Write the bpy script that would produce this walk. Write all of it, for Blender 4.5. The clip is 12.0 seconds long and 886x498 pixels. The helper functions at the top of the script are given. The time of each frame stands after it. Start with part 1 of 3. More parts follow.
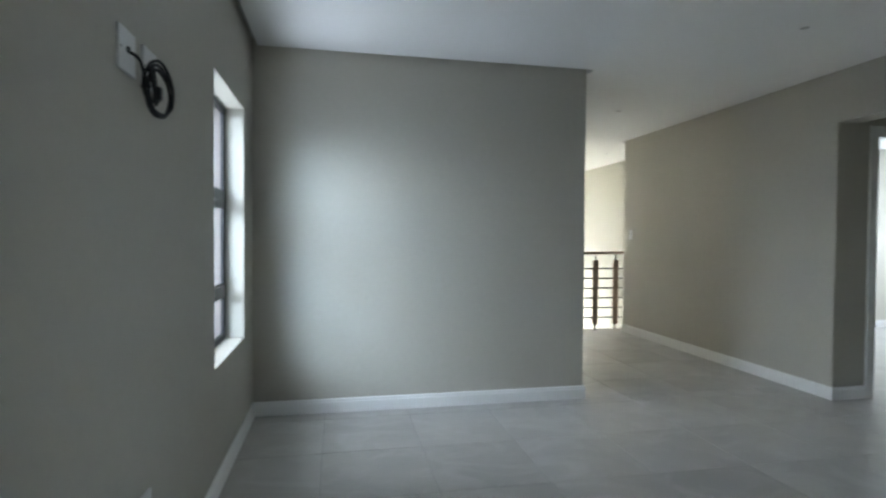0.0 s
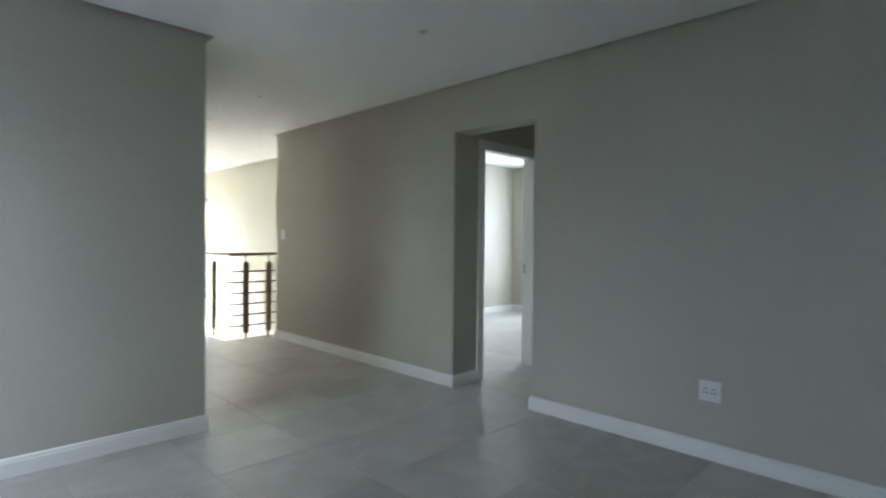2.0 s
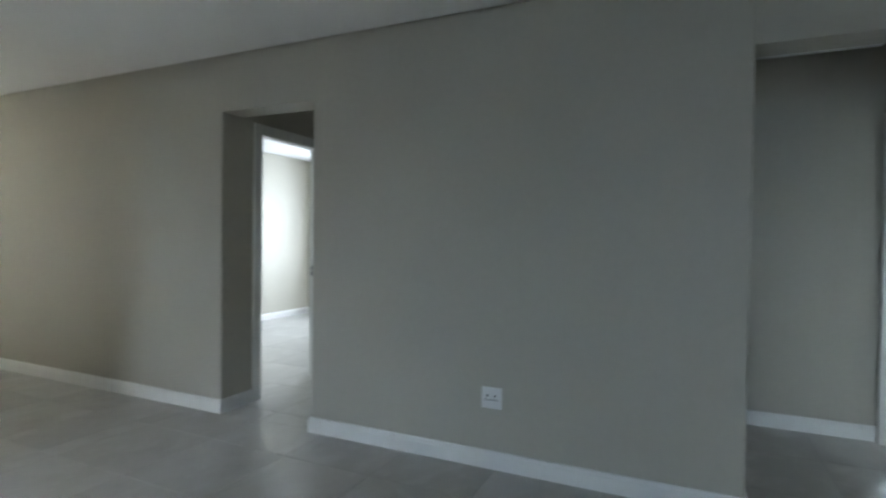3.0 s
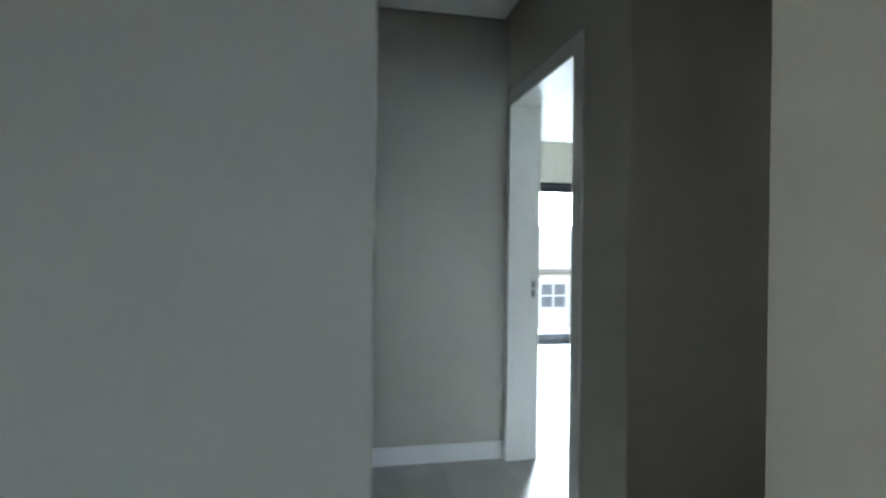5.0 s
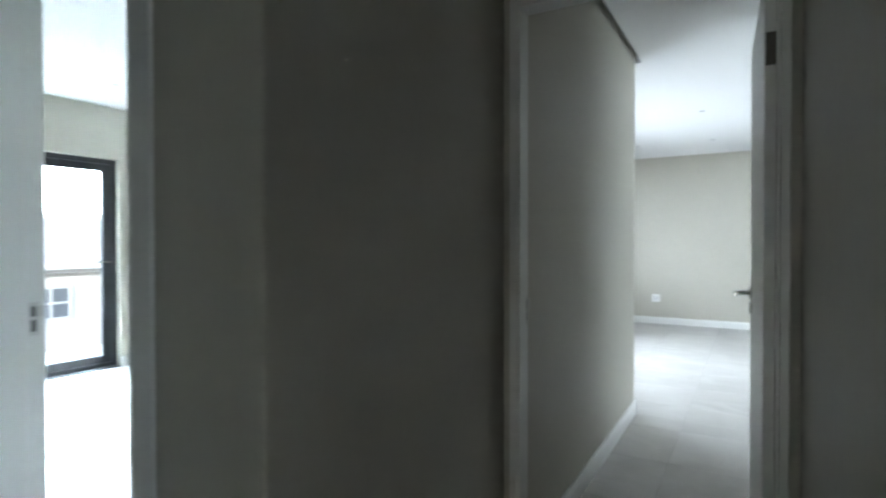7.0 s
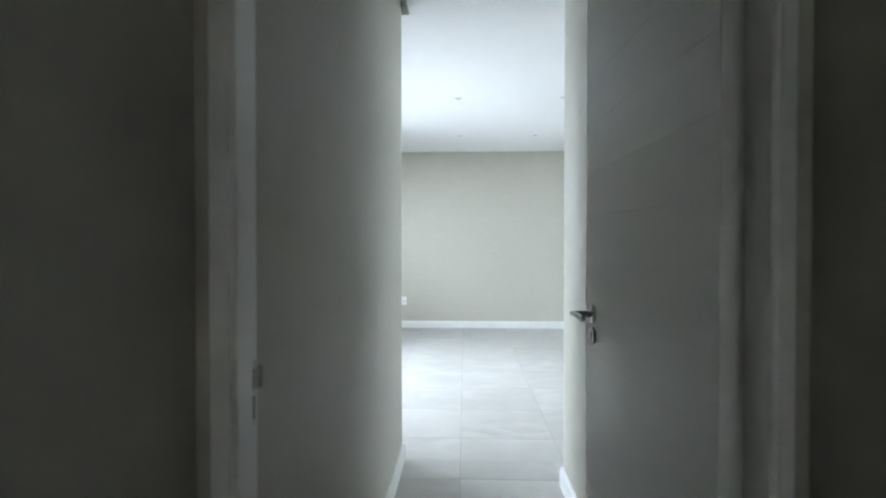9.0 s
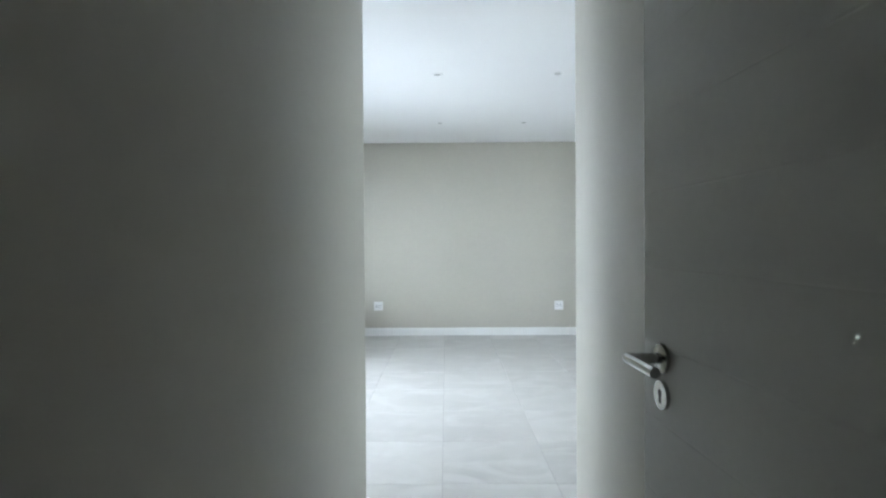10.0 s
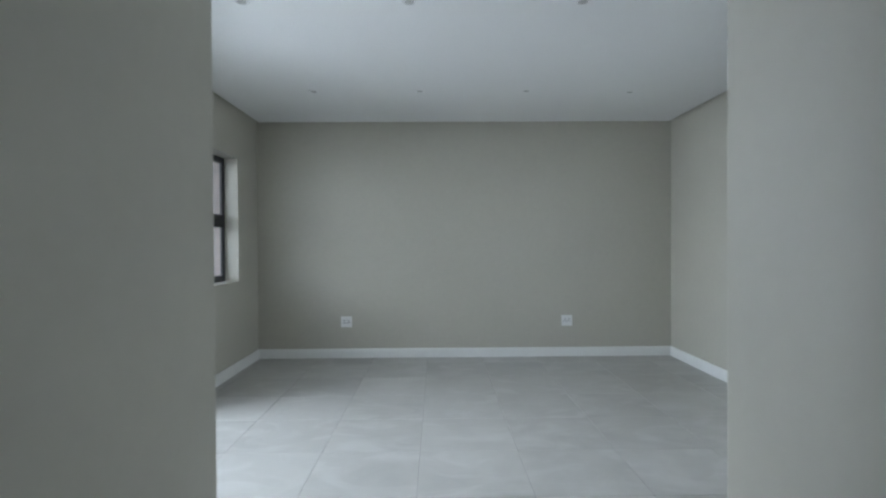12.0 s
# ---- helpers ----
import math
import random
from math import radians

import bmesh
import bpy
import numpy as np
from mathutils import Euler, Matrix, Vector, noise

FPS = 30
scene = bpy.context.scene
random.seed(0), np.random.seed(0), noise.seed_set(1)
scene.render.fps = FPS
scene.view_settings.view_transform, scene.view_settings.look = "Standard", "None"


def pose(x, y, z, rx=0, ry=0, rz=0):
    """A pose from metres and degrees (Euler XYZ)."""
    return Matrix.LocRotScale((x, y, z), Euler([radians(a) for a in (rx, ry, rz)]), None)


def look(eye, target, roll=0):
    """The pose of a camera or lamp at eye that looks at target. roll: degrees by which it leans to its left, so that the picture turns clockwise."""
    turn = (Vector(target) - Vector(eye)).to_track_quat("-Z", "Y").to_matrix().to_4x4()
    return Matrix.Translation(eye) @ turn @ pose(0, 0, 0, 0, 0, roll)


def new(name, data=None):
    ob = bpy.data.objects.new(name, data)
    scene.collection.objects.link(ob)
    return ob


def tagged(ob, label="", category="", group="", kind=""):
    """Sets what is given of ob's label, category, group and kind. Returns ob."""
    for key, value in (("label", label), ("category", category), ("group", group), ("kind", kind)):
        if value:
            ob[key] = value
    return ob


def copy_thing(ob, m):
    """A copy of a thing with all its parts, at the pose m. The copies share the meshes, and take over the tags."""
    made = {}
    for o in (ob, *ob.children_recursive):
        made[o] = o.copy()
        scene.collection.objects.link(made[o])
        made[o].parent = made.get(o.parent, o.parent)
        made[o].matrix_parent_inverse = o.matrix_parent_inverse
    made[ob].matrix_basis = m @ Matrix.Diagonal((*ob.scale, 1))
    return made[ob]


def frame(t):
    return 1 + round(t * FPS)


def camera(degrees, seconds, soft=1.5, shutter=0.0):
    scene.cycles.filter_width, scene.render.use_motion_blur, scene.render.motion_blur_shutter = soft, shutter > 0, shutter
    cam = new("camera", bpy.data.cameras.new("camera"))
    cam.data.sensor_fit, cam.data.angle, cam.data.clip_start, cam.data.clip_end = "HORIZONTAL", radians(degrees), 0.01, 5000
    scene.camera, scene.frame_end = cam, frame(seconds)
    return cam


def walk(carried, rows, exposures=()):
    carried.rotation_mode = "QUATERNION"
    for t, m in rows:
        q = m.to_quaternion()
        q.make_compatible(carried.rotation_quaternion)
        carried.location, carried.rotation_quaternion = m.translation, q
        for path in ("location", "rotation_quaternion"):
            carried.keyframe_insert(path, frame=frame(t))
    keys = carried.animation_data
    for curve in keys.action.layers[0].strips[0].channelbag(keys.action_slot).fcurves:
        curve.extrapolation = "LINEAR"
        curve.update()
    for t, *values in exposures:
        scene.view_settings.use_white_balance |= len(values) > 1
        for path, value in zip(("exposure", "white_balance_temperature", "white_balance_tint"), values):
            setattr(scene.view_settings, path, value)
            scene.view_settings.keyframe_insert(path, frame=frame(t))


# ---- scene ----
cam = camera(79.5, 12.0, soft=2.2, shutter=0.4)
PATH = [
    (0.0, pose(-3.814, -3.866, 1.256, 88.74, -0.37, -11.32)),
    (0.5, pose(-3.771, -3.800, 1.257, 88.81, -0.54, -19.58)),
    (1.0, pose(-3.651, -3.669, 1.264, 88.78, -0.38, -28.89)),
    (1.5, pose(-3.475, -3.594, 1.266, 88.86, -0.40, -36.98)),
    (2.0, pose(-3.261, -3.538, 1.255, 89.03, -0.55, -44.87)),
    (2.5, pose(-3.022, -3.511, 1.246, 89.39, -0.79, -53.89)),
    (3.0, pose(-2.810, -3.444, 1.279, 88.95, -0.79, -65.22)),
    (3.2, pose(-2.696, -3.456, 1.292, 88.86, -0.66, -69.19)),
    (4.8, pose(-1.606, -3.561, 1.236, 89.71, -0.59, -97.89)),
    (5.0, pose(-1.482, -3.595, 1.231, 89.81, -0.74, -101.45)),
    (5.5, pose(-1.234, -3.641, 1.224, 90.28, -0.68, -113.42)),
    (6.0, pose(-0.982, -3.690, 1.238, 89.81, -0.45, -125.82)),
    (6.5, pose(-0.777, -3.745, 1.249, 89.20, -0.10, -138.16)),
    (7.0, pose(-0.610, -3.885, 1.247, 89.34, 0.05, -149.84)),
    (7.5, pose(-0.476, -4.051, 1.249, 89.20, -0.30, -160.92)),
    (9.5, pose(-0.206, -5.241, 1.241, 89.29, 0.27, -179.16)),
    (10.0, pose(-0.232, -5.568, 1.237, 89.29, 0.37, -179.64)),
    (10.5, pose(-0.260, -5.904, 1.240, 89.36, 0.44, -180.08)),
    (11.0, pose(-0.269, -6.256, 1.245, 89.24, 0.38, -180.32)),
    (11.5, pose(-0.274, -6.560, 1.248, 89.24, 0.44, -180.66)),
    (12.0, pose(-0.312, -6.859, 1.248, 89.32, 0.34, -180.64)),
]
walk(cam, PATH, exposures=[(0.0, 1.95), (2.5, 1.90), (5.0, 2.30), (5.7, 2.30), (6.1, 2.42), (6.5, 2.38), (7.5, 2.36), (9.5, 2.25), (10.0, 2.08), (10.5, 1.90), (11.0, 1.55), (11.5, 1.33), (12.0, 1.09)])

# ---- world, sun, window light ----
world = bpy.data.worlds.new("overcast_sky")
scene.world = world
world.use_nodes = True
wn = world.node_tree
sky = wn.nodes.new("ShaderNodeTexSky")
sky.sky_type = "NISHITA"
sky.sun_disc = False
sky.sun_elevation = radians(52)
sky.sun_rotation = radians(343)
sky.dust_density = 1.0
bg = wn.nodes["Background"]
wn.links.new(sky.outputs[0], bg.inputs[0])
bg.inputs[1].default_value = 0.12

sun_data = bpy.data.lights.new("sun", "SUN")
sun_data.energy = 0.6
sun_data.angle = radians(15)
sun_data.color = (1.0, 0.96, 0.9)
sun = new("sun", sun_data)
sun.matrix_world = look((0, 0, 20), (2.0, -6.5, 10.5))


def window_light(name, at, toward, w, h, power, color):
    d = bpy.data.lights.new(name, "AREA")
    d.shape, d.size, d.size_y, d.energy = "RECTANGLE", w, h, power
    d.color = color
    ob = new(name, d)
    ob.matrix_world = look(at, toward)
    return ob


# ---- plan (metres) ----
H = 2.552            # ceiling height
XL = -4.382          # lounge, window wall
YR = -4.289          # lounge, rear wall
XW = -1.911          # end of the lounge's far wall
YE = 2.723           # end of the long wall
Y1A, Y1B = -0.395, -1.209   # first opening in the long wall
Y2A = -3.703         # second opening
HEAD1, HEAD2 = 2.169, 2.186
WT = 0.20            # thickness of the long wall
TB = 0.175           # thickness of the wall with the balcony room's door
XB = 1.514           # back of the lobby
YA = -4.582          # wall with the balcony room's door
XC = 0.184           # lobby corner
YB = -5.70           # wall with the bedroom door
XQ = -0.73           # passage, one side
XP = 0.13            # passage, other side
YP, YQ = -7.926, -7.627     # ends of the passage walls
YF = -12.662         # bedroom, far wall
BL, BR = 1.635, -2.874      # bedroom, side walls
HF = 2.13            # door frames, height
VX, VY = 0.93, 8.26   # stair well, side and end wall
RY, RX = 2.89, -0.50        # balustrade lines
PX = 4.922           # balcony room, outer wall
RX1, RY1 = 4.45, 2.42       # small bedroom, far walls
LOW = -2.9           # floor below

# added area lamps at the openings, standing in for sky and ground light
SKY = (0.54, 0.75, 1.0)
COOL, BLUE, WARM = (0.73, 0.845, 1.0), (0.655, 0.815, 1.0), (0.94, 0.965, 0.95)
window_light("window_light_lounge", (-7.5, -3.7, 2.95), (-4.4, -0.95, 1.15), 3.4, 1.7, 23, SKY).data.spread = radians(76)
window_light("window_light_lounge_west", (-6.9, -1.6, 2.9), (-4.4, -0.95, 1.2), 3.3, 2.6, 125, COOL)
window_light("window_light_lounge_ground", (-6.0, -1.3, -0.6), (-4.4, -0.75, 1.35), 2.6, 1.6, 42, COOL)
window_light("window_light_lounge_near", (-7.6, -3.8, 2.2), (-4.4, -3.55, 1.4), 2.4, 2.6, 31, SKY)
window_light("window_light_bedroom", (4.2, -10.0, 2.2), (1.6, -11.5, 1.3), 3.0, 2.2, 86, COOL)
window_light("window_light_bedroom_door", (2.4, -9.8, 1.7), (1.0, -9.55, 0.8), 1.9, 1.6, 48, COOL)
window_light("window_light_bedroom_west", (-4.4, -10.4, 1.9), (-2.4, -9.8, 1.2), 3.0, 1.6, 27, COOL)
window_light("window_light_balcony", (6.2, -7.0, 3.0), (3.2, -5.7, 0.5), 1.6, 1.4, 285, BLUE).data.spread = radians(100)
window_light("window_light_balcony_low", (6.6, -7.1, 2.3), (1.2, -4.7, 0.8), 1.6, 1.4, 65, BLUE).data.spread = radians(100)
window_light("window_light_small_room", (4.52, 0.85, 1.48), (2, 1.1, 1.0), 1.4, 1.05, 33.1, COOL)
window_light("window_light_stairs", (-0.5, 12.6, 5.0), (-0.4, 7.0, 1.2), 4.5, 2.4, 4300, WARM)

# ---- materials ----
def material(name, color, rough=0.6, metal=0.0, vary=0.06, vary_scale=1.5, grain=0.03, grain_scale=60.0,
             bump=0.05, bump_scale=300.0, spec=0.5):
    m = bpy.data.materials.new(name)
    m.use_nodes = True
    nt = m.node_tree
    bs = nt.nodes["Principled BSDF"]
    co = nt.nodes.new("ShaderNodeTexCoord")
    big = nt.nodes.new("ShaderNodeTexNoise")
    big.inputs["Scale"].default_value = vary_scale
    big.inputs["Detail"].default_value = 5.0
    fine = nt.nodes.new("ShaderNodeTexNoise")
    fine.inputs["Scale"].default_value = grain_scale
    fine.inputs["Detail"].default_value = 3.0
    for n in (big, fine):
        nt.links.new(co.outputs["Object"], n.inputs["Vector"])
    r1 = nt.nodes.new("ShaderNodeMapRange")
    r1.inputs["From Min"].default_value, r1.inputs["From Max"].default_value = 0.3, 0.7
    r1.inputs["To Min"].default_value, r1.inputs["To Max"].default_value = 1 - vary, 1 + vary
    nt.links.new(big.outputs["Fac"], r1.inputs["Value"])
    r2 = nt.nodes.new("ShaderNodeMapRange")
    r2.inputs["From Min"].default_value, r2.inputs["From Max"].default_value = 0.3, 0.7
    r2.inputs["To Min"].default_value, r2.inputs["To Max"].default_value = 1 - grain, 1 + grain
    nt.links.new(fine.outputs["Fac"], r2.inputs["Value"])
    mul = nt.nodes.new("ShaderNodeMath")
    mul.operation = "MULTIPLY"
    nt.links.new(r1.outputs[0], mul.inputs[0])
    nt.links.new(r2.outputs[0], mul.inputs[1])
    hue = nt.nodes.new("ShaderNodeHueSaturation")
    hue.inputs["Color"].default_value = (*color, 1)
    nt.links.new(mul.outputs[0], hue.inputs["Value"])
    nt.links.new(hue.outputs[0], bs.inputs["Base Color"])
    rr = nt.nodes.new("ShaderNodeMapRange")
    rr.inputs["To Min"].default_value, rr.inputs["To Max"].default_value = max(rough - 0.08, 0.02), min(rough + 0.08, 1)
    nt.links.new(big.outputs["Fac"], rr.inputs["Value"])
    nt.links.new(rr.outputs[0], bs.inputs["Roughness"])
    bs.inputs["Metallic"].default_value = metal
    bs.inputs["Specular IOR Level"].default_value = spec
    if bump:
        bn = nt.nodes.new("ShaderNodeTexNoise")
        bn.inputs["Scale"].default_value = bump_scale
        bn.inputs["Detail"].default_value = 2.0
        nt.links.new(co.outputs["Object"], bn.inputs["Vector"])
        b = nt.nodes.new("ShaderNodeBump")
        b.inputs["Strength"].default_value = bump
        b.inputs["Distance"].default_value = 0.004
        nt.links.new(bn.outputs["Fac"], b.inputs["Height"])
        nt.links.new(b.outputs[0], bs.inputs["Normal"])
    return m


def tile_material():
    m = material("cement_look_porcelain", (0.42, 0.41, 0.385), rough=0.33, vary=0.10, vary_scale=2.2, grain=0.02,
                 grain_scale=9.0, bump=0.03, bump_scale=120.0)
    nt = m.node_tree
    hue = [n for n in nt.nodes if n.type == "HUE_SAT"][0]
    info = nt.nodes.new("ShaderNodeObjectInfo")
    co = [n for n in nt.nodes if n.type == "TEX_COORD"][0]
    off = nt.nodes.new("ShaderNodeVectorMath")
    off.operation = "MULTIPLY_ADD"
    off.inputs[1].default_value = (1, 1, 1)
    mix = nt.nodes.new("ShaderNodeVectorMath")
    mix.operation = "SCALE"
    mix.inputs[0].default_value = (37.0, 19.0, 53.0)
    nt.links.new(info.outputs["Random"], mix.inputs["Scale"])
    nt.links.new(co.outputs["Object"], off.inputs[0])
    nt.links.new(mix.outputs[0], off.inputs[2])
    for n in nt.nodes:
        if n.type == "TEX_NOISE" and n.inputs["Scale"].default_value < 100:
            nt.links.new(off.outputs[0], n.inputs["Vector"])
            n.inputs["Distortion"].default_value = 0.6
    # pale streaks and smears in the glaze
    st = nt.nodes.new("ShaderNodeTexNoise")
    st.inputs["Scale"].default_value = 2.3
    st.inputs["Detail"].default_value = 6.0
    st.inputs["Distortion"].default_value = 1.5
    sc = nt.nodes.new("ShaderNodeMapping")
    sc.inputs["Scale"].default_value = (0.85, 1.3, 1.0)
    nt.links.new(off.outputs[0], sc.inputs["Vector"])
    nt.links.new(sc.outputs[0], st.inputs["Vector"])
    mr = nt.nodes.new("ShaderNodeMapRange")
    mr.inputs["From Min"].default_value, mr.inputs["From Max"].default_value = 0.50, 0.68
    nt.links.new(st.outputs["Fac"], mr.inputs["Value"])
    mx = nt.nodes.new("ShaderNodeMix")
    mx.data_type = "RGBA"
    fac = nt.nodes.new("ShaderNodeMath")
    fac.operation = "MULTIPLY"
    fac.inputs[1].default_value = 0.5
    nt.links.new(mr.outputs[0], fac.inputs[0])
    nt.links.new(fac.outputs[0], mx.inputs["Factor"])
    bs = nt.nodes["Principled BSDF"]
    # every tile has its own tone
    tone = nt.nodes.new("ShaderNodeMapRange")
    tone.inputs["To Min"].default_value, tone.inputs["To Max"].default_value = 0.93, 1.07
    nt.links.new(info.outputs["Random"], tone.inputs["Value"])
    old = hue.inputs["Value"].links[0].from_socket
    tm = nt.nodes.new("ShaderNodeMath")
    tm.operation = "MULTIPLY"
    nt.links.new(old, tm.inputs[0])
    nt.links.new(tone.outputs[0], tm.inputs[1])
    nt.links.new(tm.outputs[0], hue.inputs["Value"])
    nt.links.new(hue.outputs[0], mx.inputs["A"])
    mx.inputs["B"].default_value = (0.54, 0.53, 0.505, 1)
    nt.links.new(mx.outputs["Result"], bs.inputs["Base Color"])
    return m


PAINT = material("greige_wall_paint", (0.477, 0.457, 0.392), rough=0.55, vary=0.025, vary_scale=0.9, grain=0.015,
                 grain_scale=25.0, bump=0.03, bump_scale=70.0, spec=0.35)
CEIL = material("white_ceiling_paint", (0.80, 0.80, 0.79), rough=0.8, vary=0.015, vary_scale=0.7, grain=0.01,
                bump=0.05, bump_scale=200.0, spec=0.2)
WHITE = material("white_enamel", (0.78, 0.78, 0.76), rough=0.32, vary=0.02, grain=0.01, bump=0.03, bump_scale=90.0)
FRAME = material("white_painted_steel", (0.74, 0.74, 0.71), rough=0.4, vary=0.02, grain=0.01, bump=0.04, bump_scale=70.0)
DOOR = material("white_door_paint", (0.76, 0.76, 0.73), rough=0.42, vary=0.025, vary_scale=2.0, grain=0.015, bump=0.05, bump_scale=80.0)
PLASTIC = material("white_plastic", (0.78, 0.78, 0.77), rough=0.3, vary=0.01, grain=0.0, bump=0.0)
RECESS = material("shaded_keep_recess", (0.13, 0.13, 0.125), rough=0.7, vary=0.1, grain=0.03, bump=0.0)
SLOT = material("dark_slots", (0.05, 0.05, 0.05), rough=0.6, vary=0.05, grain=0.02, bump=0.0)
GROUT = material("grey_grout", (0.33, 0.325, 0.31), rough=0.9, vary=0.12, vary_scale=6.0, grain=0.1, bump=0.2, bump_scale=400.0)
TILE = tile_material()
ALU = material("charcoal_aluminium", (0.035, 0.036, 0.04), rough=0.42, metal=0.3, vary=0.08, grain=0.04, bump=0.03, bump_scale=500.0)
STEEL = material("brushed_steel", (0.46, 0.45, 0.43), rough=0.2, metal=1.0, vary=0.05, grain=0.05, grain_scale=120.0, bump=0.03, bump_scale=600.0)
SATIN = material("satin_nickel", (0.62, 0.61, 0.58), rough=0.5, metal=0.6, vary=0.05, grain=0.03, bump=0.0)
DARKSTEEL = material("dull_hinge_steel", (0.16, 0.15, 0.13), rough=0.45, metal=0.8, vary=0.1, grain=0.06, bump=0.0)
CABLE = material("black_cable", (0.018, 0.018, 0.018), rough=0.5, vary=0.1, grain=0.02, bump=0.0)
WOOD = material("stained_timber", (0.26, 0.17, 0.115), rough=0.45, vary=0.25, vary_scale=9.0, grain=0.15, grain_scale=90.0, bump=0.1, bump_scale=150.0)
ROD = material("dark_steel_rod", (0.12, 0.11, 0.10), rough=0.35, metal=0.9, vary=0.08, grain=0.03, bump=0.0)
RENDER = material("pale_plaster", (0.62, 0.57, 0.54), rough=0.85, vary=0.06, vary_scale=0.5, grain=0.05, grain_scale=20.0, bump=0.2, bump_scale=60.0)
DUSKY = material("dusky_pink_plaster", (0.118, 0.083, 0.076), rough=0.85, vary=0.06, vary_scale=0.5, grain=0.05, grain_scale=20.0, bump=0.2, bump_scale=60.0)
OUTSIDE = material("pinkish_grey_outside_plaster", (0.30, 0.245, 0.235), rough=0.85, vary=0.06, vary_scale=2.0, grain=0.05, grain_scale=40.0, bump=0.2, bump_scale=90.0)
BRIGHT = material("white_plaster", (0.82, 0.78, 0.75), rough=0.85, vary=0.05, vary_scale=0.5, grain=0.04, grain_scale=20.0, bump=0.2, bump_scale=60.0)
ROOF = material("grey_roof_tiles", (0.50, 0.49, 0.48), rough=0.8, vary=0.15, vary_scale=1.5, grain=0.1, grain_scale=15.0, bump=0.3, bump_scale=20.0)
GROUND = material("paving_and_lawn", (0.20, 0.20, 0.16), rough=0.95, vary=0.3, vary_scale=0.25, grain=0.2, grain_scale=4.0, bump=0.3, bump_scale=30.0)
CONC = material("raw_concrete", (0.38, 0.37, 0.35), rough=0.9, vary=0.1, grain=0.06, bump=0.1, bump_scale=80.0)
TURQ = material("turquoise_panel", (0.16, 0.42, 0.44), rough=0.5, vary=0.08, grain=0.03, bump=0.0)
FARGLASS = material("distant_window_glass", (0.20, 0.22, 0.24), rough=0.25, vary=0.1, grain=0.0, bump=0.0)
BULB = material("frosted_lamp_glass", (0.62, 0.62, 0.60), rough=0.25, vary=0.02, grain=0.0, bump=0.0)


def glass_material():
    m = bpy.data.materials.new("window_glass")
    m.use_nodes = True
    bs = m.node_tree.nodes["Principled BSDF"]
    bs.inputs["Base Color"].default_value = (0.96, 0.98, 0.97, 1)
    bs.inputs["Transmission Weight"].default_value = 1.0
    bs.inputs["Roughness"].default_value = 0.0
    bs.inputs["IOR"].default_value = 1.45
    return m


GLASS = glass_material()


# ---- mesh helpers ----
def finish(name, bm, mat, smooth=False):
    bmesh.ops.recalc_face_normals(bm, faces=bm.faces)
    me = bpy.data.meshes.new(name)
    bm.to_mesh(me)
    bm.free()
    me.materials.append(mat)
    if smooth:
        for p in me.polygons:
            p.use_smooth = True
    return new(name, me)


def part(name, bm, mat, parent, label="", smooth=False):
    ob = finish(name, bm, mat, smooth)
    ob.parent = parent
    if label:
        tagged(ob, label)
    return ob


def structure(name, bm, mat, label, category, bevel=0.0):
    ob = tagged(finish(name, bm, mat), label, category, kind="structure")
    if bevel:
        soften(ob, bevel)
    return ob


def soften(ob, width, segments=2):
    b = ob.modifiers.new("edge", "BEVEL")
    b.width, b.segments, b.limit_method, b.angle_limit = width, segments, "ANGLE", radians(50)
    return ob


def add_box(bm, x0, x1, y0, y1, z0, z1):
    v = [bm.verts.new((x, y, z)) for x in (x0, x1) for y in (y0, y1) for z in (z0, z1)]
    for f in ((0, 1, 3, 2), (4, 6, 7, 5), (0, 4, 5, 1), (2, 3, 7, 6), (0, 2, 6, 4), (1, 5, 7, 3)):
        bm.faces.new([v[i] for i in f])


def boxes(*bs):
    bm = bmesh.new()
    for b in bs:
        add_box(bm, *b)
    return bm


def round_box(x0, x1, y0, y1, z0, z1, r=0.003, seg=2):
    bm = boxes((x0, x1, y0, y1, z0, z1))
    bmesh.ops.bevel(bm, geom=bm.edges[:], offset=r, segments=seg, affect="EDGES", profile=0.5)
    return bm


def rod(bm, a, b, r, n=12):
    a, b = Vector(a), Vector(b)
    q = (b - a).to_track_quat("Z", "Y").to_matrix().to_4x4()
    bmesh.ops.create_cone(bm, cap_ends=True, segments=n, radius1=r, radius2=r, depth=(b - a).length,
                          matrix=Matrix.Translation((a + b) / 2) @ q)


def tube(name, points, r, mat, parent, label="", res=6):
    """A bent round wire along points, as a mesh."""
    cu = bpy.data.curves.new(name, "CURVE")
    cu.dimensions, cu.bevel_depth, cu.bevel_resolution, cu.use_fill_caps = "3D", r, 2, True
    sp = cu.splines.new("NURBS")
    sp.points.add(len(points) - 1)
    for p, co in zip(sp.points, points):
        p.co = (*co, 1)
    sp.use_endpoint_u, sp.order_u, sp.resolution_u = True, 3, res
    tmp = bpy.data.objects.new(name, cu)
    me = bpy.data.meshes.new_from_object(tmp)
    bpy.data.objects.remove(tmp)
    me.materials.clear()
    me.materials.append(mat)
    for p in me.polygons:
        p.use_smooth = True
    ob = new(name, me)
    ob.parent = parent
    if label:
        tagged(ob, label)
    return ob


